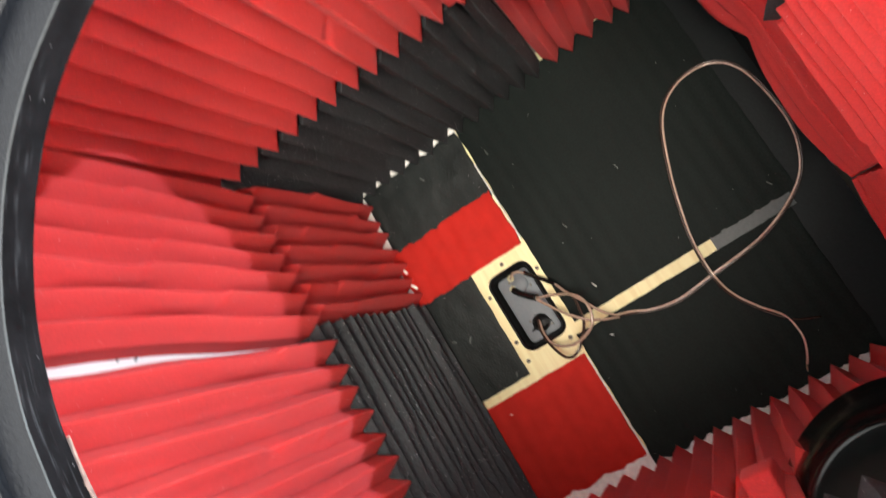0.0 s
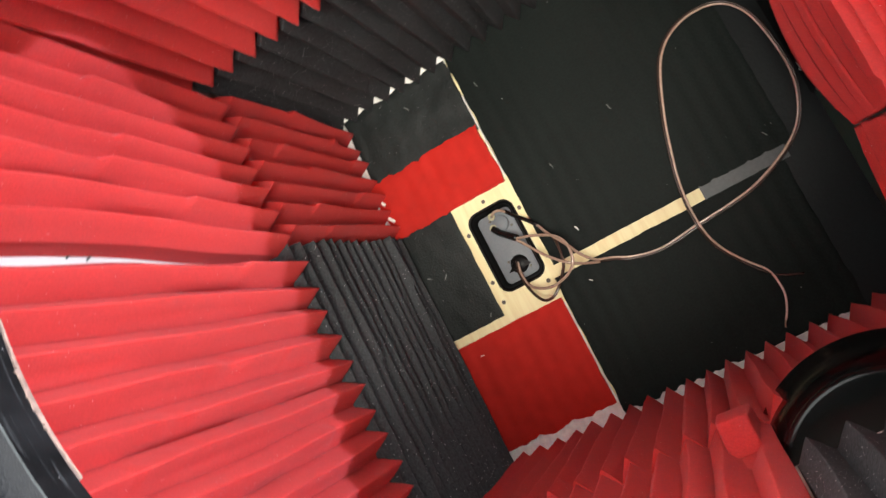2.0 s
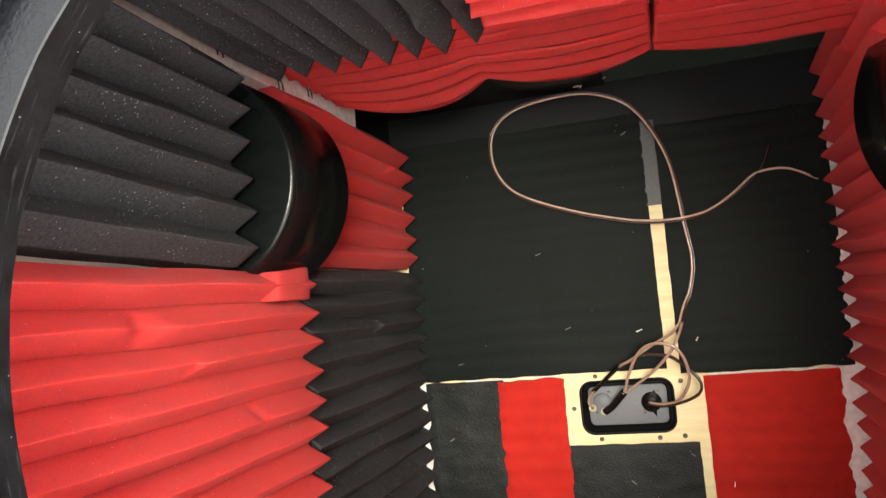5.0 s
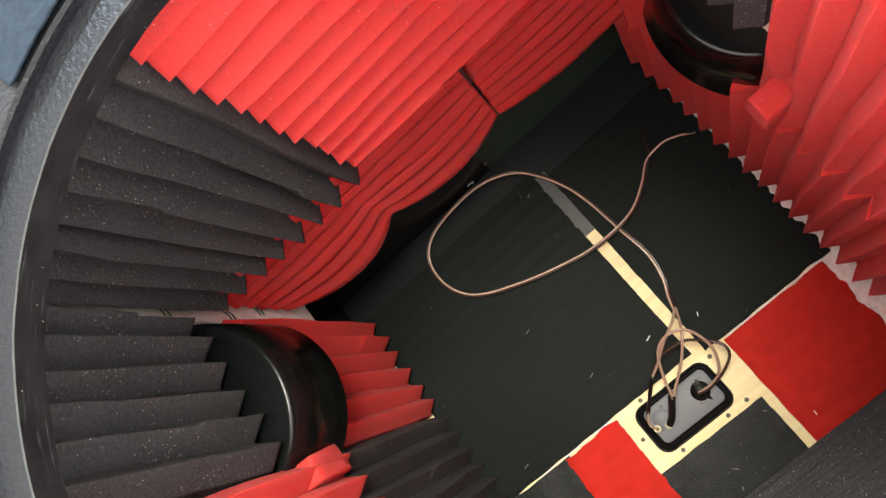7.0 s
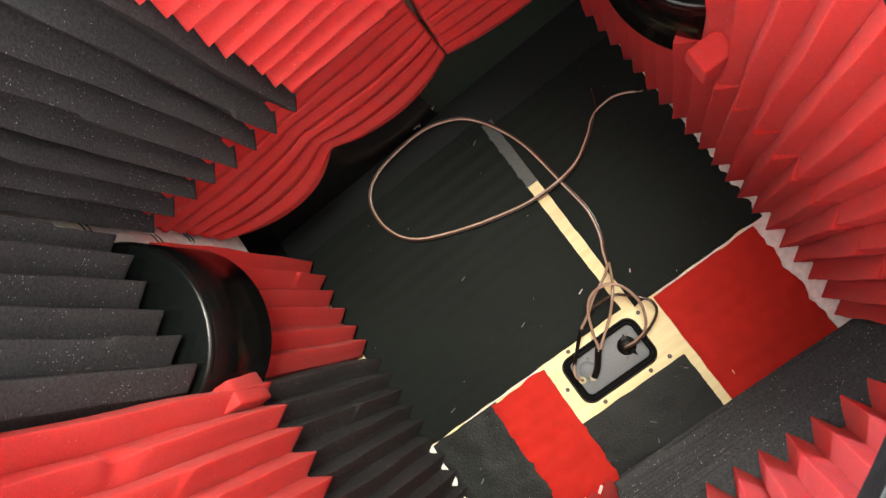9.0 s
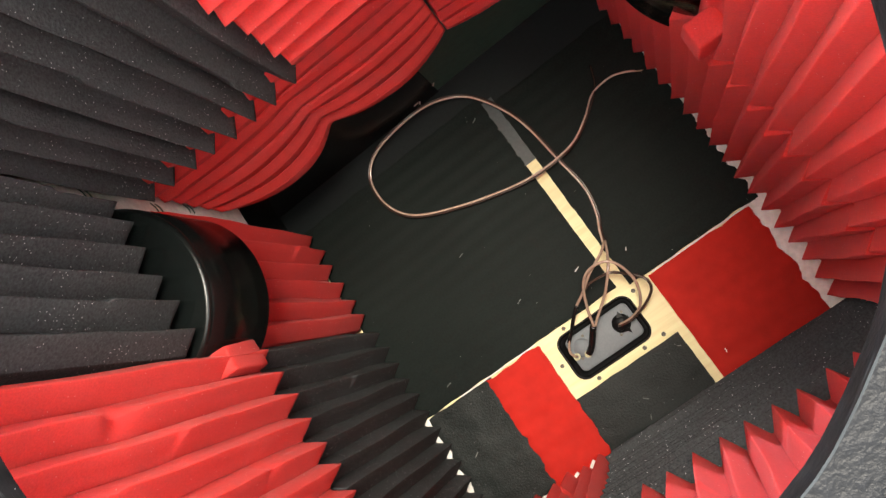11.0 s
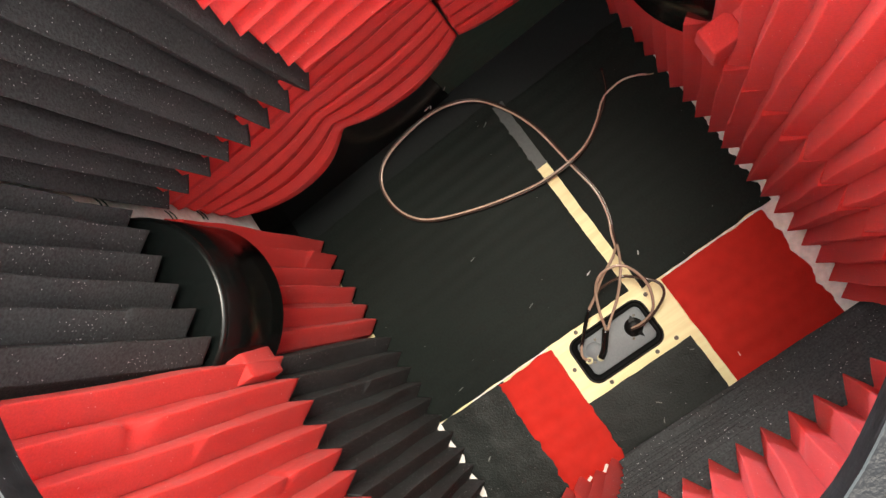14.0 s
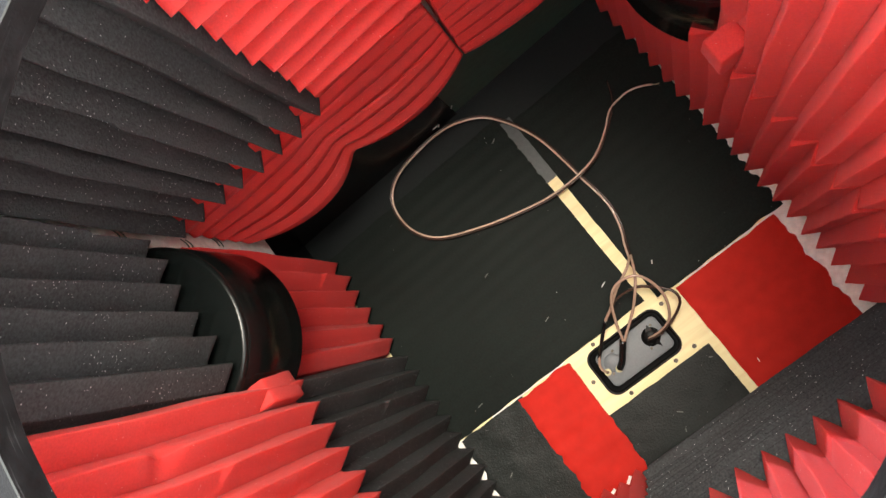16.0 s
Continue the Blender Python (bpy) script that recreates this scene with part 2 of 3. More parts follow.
    for r in range(nr):
        bm = bmesh.new()
        rows = []
        for j in range(nv + 1):
            cells = grid[j][r * m:r * m + m + 1]
            top = [bm.verts.new(O + p + N * n) for p, n, v in cells]
            low = [bm.verts.new(O + p + N * (base - 0.0045 + lean * v)) for p, n, v in cells]
            rows.append((top, low))
        for (t0, l0), (t1, l1) in zip(rows, rows[1:]):
            for k in range(m):
                bm.faces.new((t0[k], t0[k + 1], t1[k + 1], t1[k])).smooth = True
            bm.faces.new((l0[0], t0[0], t1[0], l1[0]))
            bm.faces.new((t0[m], l0[m], l1[m], t1[m]))
        for t, l in (rows[0], rows[-1]):
            for k in range(m):
                bm.faces.new((l[k], l[k + 1], t[k + 1], t[k]))
        part("ridge", bm, mat, ob)
    return tagged(ob, label, "foam panel", group or "foam tiles on the box walls")


def sheet(name, x0, x1, y0, y1, z0, th, mat, label, seed=0, ragged=(0.0015, 0.0015, 0.0015), ridge=0.0, cat="foam sheet", waves=0.0):
    """A flat sheet lying on the floor, with hand-cut, slightly uneven edges and faint waves."""
    bm = bmesh.new()
    nx, ny = max(8, int((x1 - x0) / 0.005)), max(8, int((y1 - y0) / 0.0032))
    top = []
    for j in range(ny + 1):
        line = []
        for i in range(nx + 1):
            x, y = x0 + (x1 - x0) * i / nx, y0 + (y1 - y0) * j / ny
            ex = ragged[0 if i == 0 else 1] * (noise.noise(Vector((y * 45, seed, 0))) * 2 + noise.noise(Vector((y * 140, seed, 4)))) if i in (0, nx) else 0
            ey = ragged[2] * (noise.noise(Vector((x * 45, seed, 9))) * 2) if j in (0, ny) else 0
            z = z0 + th + min(0.0012, th * 0.25) * noise.noise(Vector((x * 16, y * 16, seed))) + waves * (noise.noise(Vector((x * 34, y * 52, seed + 6))) + 0.5 * noise.noise(Vector((x * 95, y * 110, seed + 8)))) + ridge * math.sin(y * 2 * math.pi / 0.0195 + 1.4 * noise.noise(Vector((x * 7, y * 7, seed + 3))))
            if i in (0, nx) or j in (0, ny):
                z -= min(0.0012, th * 0.3)
            line.append(bm.verts.new((x + ex, y + ey, z)))
        top.append(line)
    for j in range(ny):
        for i in range(nx):
            bm.faces.new((top[j][i], top[j][i + 1], top[j + 1][i + 1], top[j + 1][i]))
    rim = [*top[0], *[l[-1] for l in top[1:]], *reversed(top[-1][:-1]), *reversed([l[0] for l in top[1:-1]])]
    low = [bm.verts.new((v.co.x, v.co.y, z0 + 0.0005)) for v in rim]
    rim = [bm.verts.new(v.co) for v in rim]
    for i in range(len(rim)):
        k = (i + 1) % len(rim)
        bm.faces.new((rim[k], rim[i], low[i], low[k]))
    bm.faces.new(low)
    ob = mesh_object(name, bm, mat, smooth=True)
    return tagged(ob, label, cat)


def tube(points, r, sides=8):
    """A round tube swept along a smooth line through the points."""
    bm = bmesh.new()
    pts = [Vector(p) for p in points]
    line = []
    for i in range(len(pts) - 1):
        p0, p1, p2, p3 = pts[max(i - 1, 0)], pts[i], pts[i + 1], pts[min(i + 2, len(pts) - 1)]
        steps = max(2, int((p2 - p1).length / 0.004))
        for s in range(steps):
            t = s / steps
            line.append(0.5 * ((2 * p1) + (p2 - p0) * t + (2 * p0 - 5 * p1 + 4 * p2 - p3) * t * t + (3 * p1 - p0 - 3 * p2 + p3) * t ** 3))
    line.append(pts[-1])
    rings, side = [], None
    for i, p in enumerate(line):
        d = (line[min(i + 1, len(line) - 1)] - line[max(i - 1, 0)]).normalized()
        side = d.orthogonal().normalized() if side is None else (side - d * side.dot(d)).normalized()
        up = d.cross(side)
        rings.append([bm.verts.new(p + side * (r * math.cos(a)) + up * (r * math.sin(a))) for a in [2 * math.pi * k / sides for k in range(sides)]])
    for a, b in zip(rings, rings[1:]):
        for k in range(sides):
            bm.faces.new((a[k], a[(k + 1) % sides], b[(k + 1) % sides], b[k]))
    bm.faces.new(rings[0])
    bm.faces.new(rings[-1])
    return bm


def shifted(points, off):
    """The same line moved sideways in plan by off metres."""
    out = []
    for i, p in enumerate(points):
        a, b = Vector(points[max(i - 1, 0)]), Vector(points[min(i + 1, len(points) - 1)])
        d = (b - a).normalized()
        n = Vector((-d.y, d.x, 0))
        out.append(Vector(p) + n * off)
    return out


def lathe(profile, center, a0=0.0, a1=360.0, steps=64, bm=None):
    """A body turned round the vertical through center; profile: radius, height."""
    bm = bm or bmesh.new()
    rings = []
    full = abs(a1 - a0) >= 360
    for k in range(steps + (0 if full else 1)):
        a = radians(a0 + (a1 - a0) * k / steps)
        rings.append([bm.verts.new((center[0] + r * math.cos(a), center[1] + r * math.sin(a), z)) for r, z in profile])
    m = len(rings)
    for k in range(m if full else m - 1):
        a, b = rings[k], rings[(k + 1) % m]
        for i in range(len(profile) - 1):
            bm.faces.new((a[i], b[i], b[i + 1], a[i + 1]))
    return bm


# ---- the loudspeaker box ----
X0, X1, Y0, Y1 = -0.024, 0.474, -0.166, 0.338
TOP, TH = 0.638, 0.018
CX, CY, HOLE = 0.236, 0.091, 0.186


def wall(name, x0, x1, y0, y1, z0, z1, mat, label):
    """A board, bare or painted inside, with the dark coating of the cabinet on its outer face."""
    ob = mesh_object(name, box(x0, x1, y0, y1, z0, z1), mat)
    ob.data.materials.append(COAT)
    for p in ob.data.polygons:
        away = Vector((p.center.x - CX, p.center.y - CY, 0))
        if abs(p.normal.z) < 0.5 and p.normal.dot(away) > 0.2:
            p.material_index = 1
    return tagged(ob, label, "wall", kind="structure")


tagged(mesh_object("ground", box(-6, 6, -6, 6, -0.09, -0.0185), ROOMFLOOR), "dark room floor under the loudspeaker box", "floor", kind="structure")
DISH = (0.2305, -0.0290, 0.0505, 0.0290, 0.013)


def rounded(cx, cy, hx, hy, r, z, steps=6):
    """Points round a rectangle with rounded corners."""
    out = []
    for sx, sy, a0 in ((1, 1, 0), (-1, 1, 90), (-1, -1, 180), (1, -1, 270)):
        for k in range(steps + 1):
            a = radians(a0 + 90 * k / steps)
            out.append((cx + sx * (hx - r) + r * math.cos(a), cy + sy * (hy - r) + r * math.sin(a), z))
    return out


def back_panel():
    """The back board with a rounded cutout for the connector dish."""
    bm = bmesh.new()
    x, y, hx, hy, r = DISH
    ax0, ax1, ay0, ay1 = X0 - TH, X1 + TH, Y0 - TH, Y1 + TH
    inner = rounded(x, y, hx, hy, r, 0.0)
    steps = len(inner) // 4
    hole_corners = [(x + hx, y + hy), (x - hx, y + hy), (x - hx, y - hy), (x + hx, y - hy)]
    for z in (0.0, -TH):
        for x0, x1, y0, y1 in ((ax0, ax1, y + hy, ay1), (ax0, ax1, ay0, y - hy), (ax0, x - hx, y - hy, y + hy), (x + hx, ax1, y - hy, y + hy)):
            bm.faces.new([bm.verts.new((a, b, z)) for a, b in ((x0, y0), (x1, y0), (x1, y1), (x0, y1))])
        for c, corner in enumerate(hole_corners):
            tip = bm.verts.new((*corner, z))
            arc = [bm.verts.new((p[0], p[1], z)) for p in inner[c * steps:(c + 1) * steps]]
            for a, b in zip(arc, arc[1:]):
                bm.faces.new((tip, a, b))
    for ring in (inner, [(ax0, ay0, 0), (ax1, ay0, 0), (ax1, ay1, 0), (ax0, ay1, 0)]):
        for a, b in zip(ring, ring[1:] + ring[:1]):
            bm.faces.new([bm.verts.new(p) for p in ((a[0], a[1], 0.0), (b[0], b[1], 0.0), (b[0], b[1], -TH), (a[0], a[1], -TH))])
    bmesh.ops.remove_doubles(bm, verts=bm.verts, dist=1e-6)
    return bm


tagged(mesh_object("floor", back_panel(), PLY), "pale plywood back panel of the box", "floor", kind="structure")
wall("wall_west", X0 - TH, X0, Y0 - TH, Y1 + TH, 0.0, TOP, WHITEBOARD, "bare pale board side wall of the box")
wall("wall_east", X1, X1 + TH, Y0 - TH, Y1 + TH, 0.0, TOP, BOARD, "bare pinkish board side wall of the box")
wall("wall_south", X0, X1, Y0 - TH, Y0, 0.0, TOP, WHITEBOARD, "bare board end wall of the box")
wall("wall_north", X0, X1, Y1, Y1 + TH, 0.0, TOP, GLOSSBLACK, "dark green black painted end wall of the box")
# thin slab, blacker and glossier than the wall, over its low western half
wall("dark_patch", X0, 0.244, Y1 - 0.003, Y1, 0.0, 0.24, CORNERBLACK, "glossy black patch low on the end wall")


def baffle():
    """The front board with the round cutout and a shallow rebate round it."""
    bm = bmesh.new()
    ax0, ax1, ay0, ay1 = X0 - TH, X1 + TH, Y0 - TH, Y1 + TH
    n = 128
    rings = []
    prof = [(HOLE + 0.0015, TOP), (HOLE, TOP + 0.0015), (HOLE, TOP + 0.0174), (HOLE + 0.0006, TOP + 0.018), (HOLE + 0.020, TOP + 0.018), (HOLE + 0.0205, TOP + 0.0225), (HOLE + 0.022, TOP + 0.024)]
    for k in range(n):
        a = 2 * math.pi * k / n
        c, s = math.cos(a), math.sin(a)
        f = min((ax1 - CX) / c if c > 1e-6 else (ax0 - CX) / c if c < -1e-6 else 1e9, (ay1 - CY) / s if s > 1e-6 else (ay0 - CY) / s if s < -1e-6 else 1e9)
        jit = 0.0006 * noise.noise(Vector((c * 9, s * 9, 0)))
        ring = [bm.verts.new((CX + f * c, CY + f * s, TOP))]
        ring += [bm.verts.new((CX + (r + jit) * c, CY + (r + jit) * s, z)) for r, z in prof]
        ring += [bm.verts.new((CX + f * c, CY + f * s, TOP + 0.024))]
        rings.append(ring)
    for k in range(n):
        a, b = rings[k], rings[(k + 1) % n]
        m = len(a)
        for i in range(m):
            bm.faces.new((a[i], b[i], b[(i + 1) % m], a[(i + 1) % m]))
    ob = mesh_object("ceiling", bm, COAT)
    ob.data.materials.append(EDGE)
    ob.data.materials.append(WORN)
    for p in ob.data.polygons:
        c = p.center
        if math.hypot(c.x - CX, c.y - CY) < HOLE + 0.0012:
            p.material_index = 2 if TOP + 0.0174 < c.z < TOP + 0.0179 else 1
    return tagged(ob, "front board with round cutout and textured black coating", "baffle", kind="structure")


baffle()

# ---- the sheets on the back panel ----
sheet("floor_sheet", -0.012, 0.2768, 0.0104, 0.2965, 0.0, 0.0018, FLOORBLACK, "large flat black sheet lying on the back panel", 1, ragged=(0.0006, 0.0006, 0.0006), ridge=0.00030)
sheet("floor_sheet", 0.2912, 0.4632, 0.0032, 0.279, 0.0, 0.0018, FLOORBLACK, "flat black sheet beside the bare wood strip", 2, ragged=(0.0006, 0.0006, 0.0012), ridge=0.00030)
tagged(mesh_object("painted_floor_band", box(X0, X1, 0.268, Y1, -0.001, 0.0005), GREYPAINT), "dark grey paint band along the end wall", "paint band", kind="structure")
tagged(mesh_object("painted_floor_strip", box(0.275, 0.2918, 0.191, 0.287, -0.001, 0.0011), STRIPGREY), "grey painted end of the bare wood strip", "paint band", kind="structure")
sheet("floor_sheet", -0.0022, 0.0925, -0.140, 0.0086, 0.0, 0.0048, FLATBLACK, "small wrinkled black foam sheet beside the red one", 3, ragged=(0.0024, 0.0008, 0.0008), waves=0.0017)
sheet("floor_sheet", 0.0865, 0.1625, -0.146, 0.0068, 0.0, 0.0075, REDFLAT, "flat red foam strip with a wavy cut edge", 4, ragged=(0.0036, 0.0020, 0.002), ridge=0.0006, waves=0.0014)
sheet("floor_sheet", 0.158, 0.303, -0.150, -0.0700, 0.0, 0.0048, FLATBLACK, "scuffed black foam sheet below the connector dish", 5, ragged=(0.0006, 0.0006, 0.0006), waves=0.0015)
sheet("floor_sheet", 0.3138, 0.4475, -0.146, 0.0005, 0.0, 0.006, REDFLAT, "large flat red foam sheet beside the connector plate", 6, ragged=(0.0003, 0.0021, 0.0009), ridge=0.0005, waves=0.0010)
tagged(mesh_object("sheet_edge", box(0.048, 0.160, 0.0084, 0.0100, 0.0, 0.0056, 0.0004), WHITEEDGE), "pale raw edge along the black sheet", "trim", kind="structure")
tagged(mesh_object("sheet_edge", box(0.320, 0.455, 0.0008, 0.0024, 0.0, 0.0054, 0.0005), WHITEEDGE), "pale raw edge along the red sheet", "trim", kind="structure")

# ---- the foam on the walls ----
EX, EY, EZ = (1, 0, 0), (0, 1, 0), (0, 0, 1)
WX, WY = (-1, 0, 0), (0, -1, 0)
# west wall
foam("foam_panel", (X0, -0.158, 0.002), EY, EZ, EX, 0.303, 0.300, BLACK, "black wedge foam tile low on the side wall", 0.014, 0.016, seed=11)
foam("foam_panel", (X0, 0.146, 0.012), EY, EZ, EX, 0.152, 0.300, RED, "red wedge foam tile under the handle cup", 0.014, 0.016, seed=12, bulges=1.2)
foam("foam_panel", (X0, -0.160, 0.316), EY, EZ, EX, 0.299, 0.305, RED, "red wedge foam tile high on the side wall", 0.026, 0.018, seed=13, dents=((0.262, 0.200, 0.008, 0.012, 0.013), (0.20, 0.09, 0.012, 0.006, 0.005)))
foam("foam_panel", (X0, 0.141, 0.402), EY, (0, 0.030, 1), EX, 0.1480, 0.225, BLACK, "black wedge foam tile above the handle cup", 0.026, 0.018, seed=14)
# south wall
foam("foam_panel", (0.005, Y0, 0.004), EX, EZ, EY, 0.155, 0.270, RED, "narrow red wedge foam tile low on the end wall", 0.014, 0.018, seed=21, bulges=1.1, breaks=(1, 1, 2))
foam("foam_panel", (0.163, Y0, 0.002), EZ, EX, EY, 0.298, 0.306, BLACK, "black wedge foam tile with level ridges", 0.009, 0.021, pitch=0.0215, seed=22, bulges=0.9, wander=0.0025, skew=0.16)
foam("foam_panel", (0.022, Y0, 0.296), EX, (-0.066, 0, 1), EY, 0.1495, 0.325, RED, "red wedge foam tile beside a bare gap", 0.018, 0.018, pitch=0.0215, seed=23)
foam("foam_panel", (0.1775, Y0, 0.296), EX, (-0.038, 0, 1), EY, 0.295, 0.325, RED, "large red wedge foam tile beside a bare gap", 0.018, 0.018, seed=24, dents=((0.08, 0.15, 0.010, 0.014, 0.007), (0.15, 0.06, 0.008, 0.010, 0.008), (0.11, 0.22, 0.012, 0.01, 0.006)))
# east wall
foam("foam_panel", (X1, -0.160, 0.006), EY, EZ, WX, 0.482, 0.284, RED, "long red wedge foam tile low on the side wall", 0.0028, 0.0165, seed=31, bulges=0.8, lean=0.046, breaks=(0, 0, 0, 1))
foam("foam_panel", (X1, -0.160, 0.291), EY, EZ, WX, 0.2984, 0.332, RED, "red wedge foam tile high on the side wall", 0.0155, 0.0130, seed=32, bulges=0.7, lean=0.032, dents=((0.279, 0.045, 0.016, 0.050, 0.016),), breaks=(0, 0, 1))
foam("foam_panel", (X1, 0.142, 0.418), EY, EZ, WX, 0.160, 0.202, BLACK, "black wedge foam tile above the handle cup", 0.022, 0.012, seed=33)
# north wall
foam("foam_panel", (-0.0075, Y1, 0.324), EX, EZ, WY, 0.1915, 0.301, BLACK, "black wedge foam tile high on the end wall", 0.026, 0.018, seed=41)
foam("foam_panel", (0.1845, Y1, 0.350), EZ, EX, WY, 0.272, 0.2825, RED, "red wedge foam tile with level ridges", 0.030, 0.016, seed=42)
foam("foam_panel", (-0.004, Y1, 0.192), EZ, EX, WY, 0.152, 0.301, RED, "drooping red foam tile peeling off the end wall", 0.028, 0.0034, pitch=0.021, seed=43, wander=0.002, lobes=((0.074, 0.080, 0.044), (0.227, 0.078, 0.030)))
foam("foam_panel", (0.2985, Y1, 0.192), (0.042, 0, 1), EX, WY, 0.160, 0.163, RED, "red foam offcut beside an open joint", 0.028, 0.0034, pitch=0.021, seed=44, wander=0.002, lobes=((0.110, 0.125, 0.025),))


# ---- handle cups ----
def handle_cup(low, high, wall_x, label):
    """A drum set into the wall, drafted from its foot circle low to its lip circle high (x, y, radius, height), with a flat top and rounded lip."""
    h = empty("handle_cup", (low[0], low[1], low[3]))
    side = 1 if low[0] < wall_x + 0.001 and wall_x < 0.2 else -1

    def ring(x, y, r, z, steps=48):
        half = math.acos(max(-1.0, min(1.0, side * (wall_x - x) / r))) if r > 1e-5 else 1.0
        turn = 0.0 if side > 0 else math.pi
        return [(x - low[0] + r * math.cos(turn + half * (2 * k / steps - 1)), y - low[1] + r * math.sin(turn + half * (2 * k / steps - 1)), z - low[3]) for k in range(steps + 1)]

    def skin(rings):
        bm = bmesh.new()
        vs = [[bm.verts.new(p) for p in r] for r in rings]
        for a, b in zip(vs, vs[1:]):
            for k in range(len(a) - 1):
                bm.faces.new((a[k], a[k + 1], b[k + 1], b[k]))
        bm.faces.new(vs[-1])
        return bm

    def between(f, inset=0.0, drop=0.0):
        x, y, r, z = (a + (b - a) * f for a, b in zip(low, high))
        return ring(x, y, r - inset, z - drop)

    f = 0.0042
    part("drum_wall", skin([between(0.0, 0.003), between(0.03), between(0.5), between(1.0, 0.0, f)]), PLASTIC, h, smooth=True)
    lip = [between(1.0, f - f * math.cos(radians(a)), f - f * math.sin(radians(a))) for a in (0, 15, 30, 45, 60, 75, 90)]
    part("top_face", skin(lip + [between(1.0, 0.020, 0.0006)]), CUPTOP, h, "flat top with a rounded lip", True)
    return tagged(h, label, "handle cup", "handle cups")


handle_cup((-0.036, 0.207, 0.082, 0.296), (-0.036, 0.207, 0.082, 0.392), X0, "black plastic handle cup bulging from the wall")
handle_cup((0.536, 0.2075, 0.104, 0.252), (0.5035, 0.1935, 0.068, 0.348), X1, "black plastic handle cup under a black foam tile")


# ---- folded foam corners ----
def flap(panel, at, size, turn, label):
    """A folded, thumb-wide chunk of a foam tile."""
    bm = box(-size[0] / 2, size[0] / 2, -size[1] / 2, size[1] / 2, -size[2] / 2, size[2] / 2, 0.0020, 2)
    bmesh.ops.subdivide_edges(bm, edges=[e for e in bm.edges if e.calc_length() > 0.008], cuts=3, use_grid_fill=True)
    for v in bm.verts:
        v.co += noise.noise_vector(v.co * 45 + Vector(at) * 10) * 0.0014
        v.co.y *= 1 - 0.15 * (v.co.z / size[2])
    bm.transform(pose(*at, *turn))
    return part("folded_corner", bm, RED, panel, label, True)


tiles = [o for o in scene.objects if o.name.startswith("foam_panel")]
west_top = [o for o in tiles if o["label"] == "red wedge foam tile high on the side wall" and o.data.vertices[0].co.x < 0.2][0]
east_top = [o for o in tiles if o["label"] == "red wedge foam tile high on the side wall" and o.data.vertices[0].co.x > 0.2][0]
flap(west_top, (0.008, 0.1275, 0.350), (0.019, 0.023, 0.058), (2, 4, 0), "folded red foam corner")
flap(east_top, (0.4490, 0.1190, 0.317), (0.026, 0.0235, 0.042), (4, -6, -3), "folded red foam corner")


# ---- connector dish ----
def loft(rings, close_last=True):
    bm = bmesh.new()
    vs = [[bm.verts.new(p) for p in ring] for ring in rings]
    for a, b in zip(vs, vs[1:]):
        for k in range(len(a)):
            m = (k + 1) % len(a)
            bm.faces.new((a[k], a[m], b[m], b[k]))
    if close_last:
        bm.faces.new(vs[-1])
    return bm


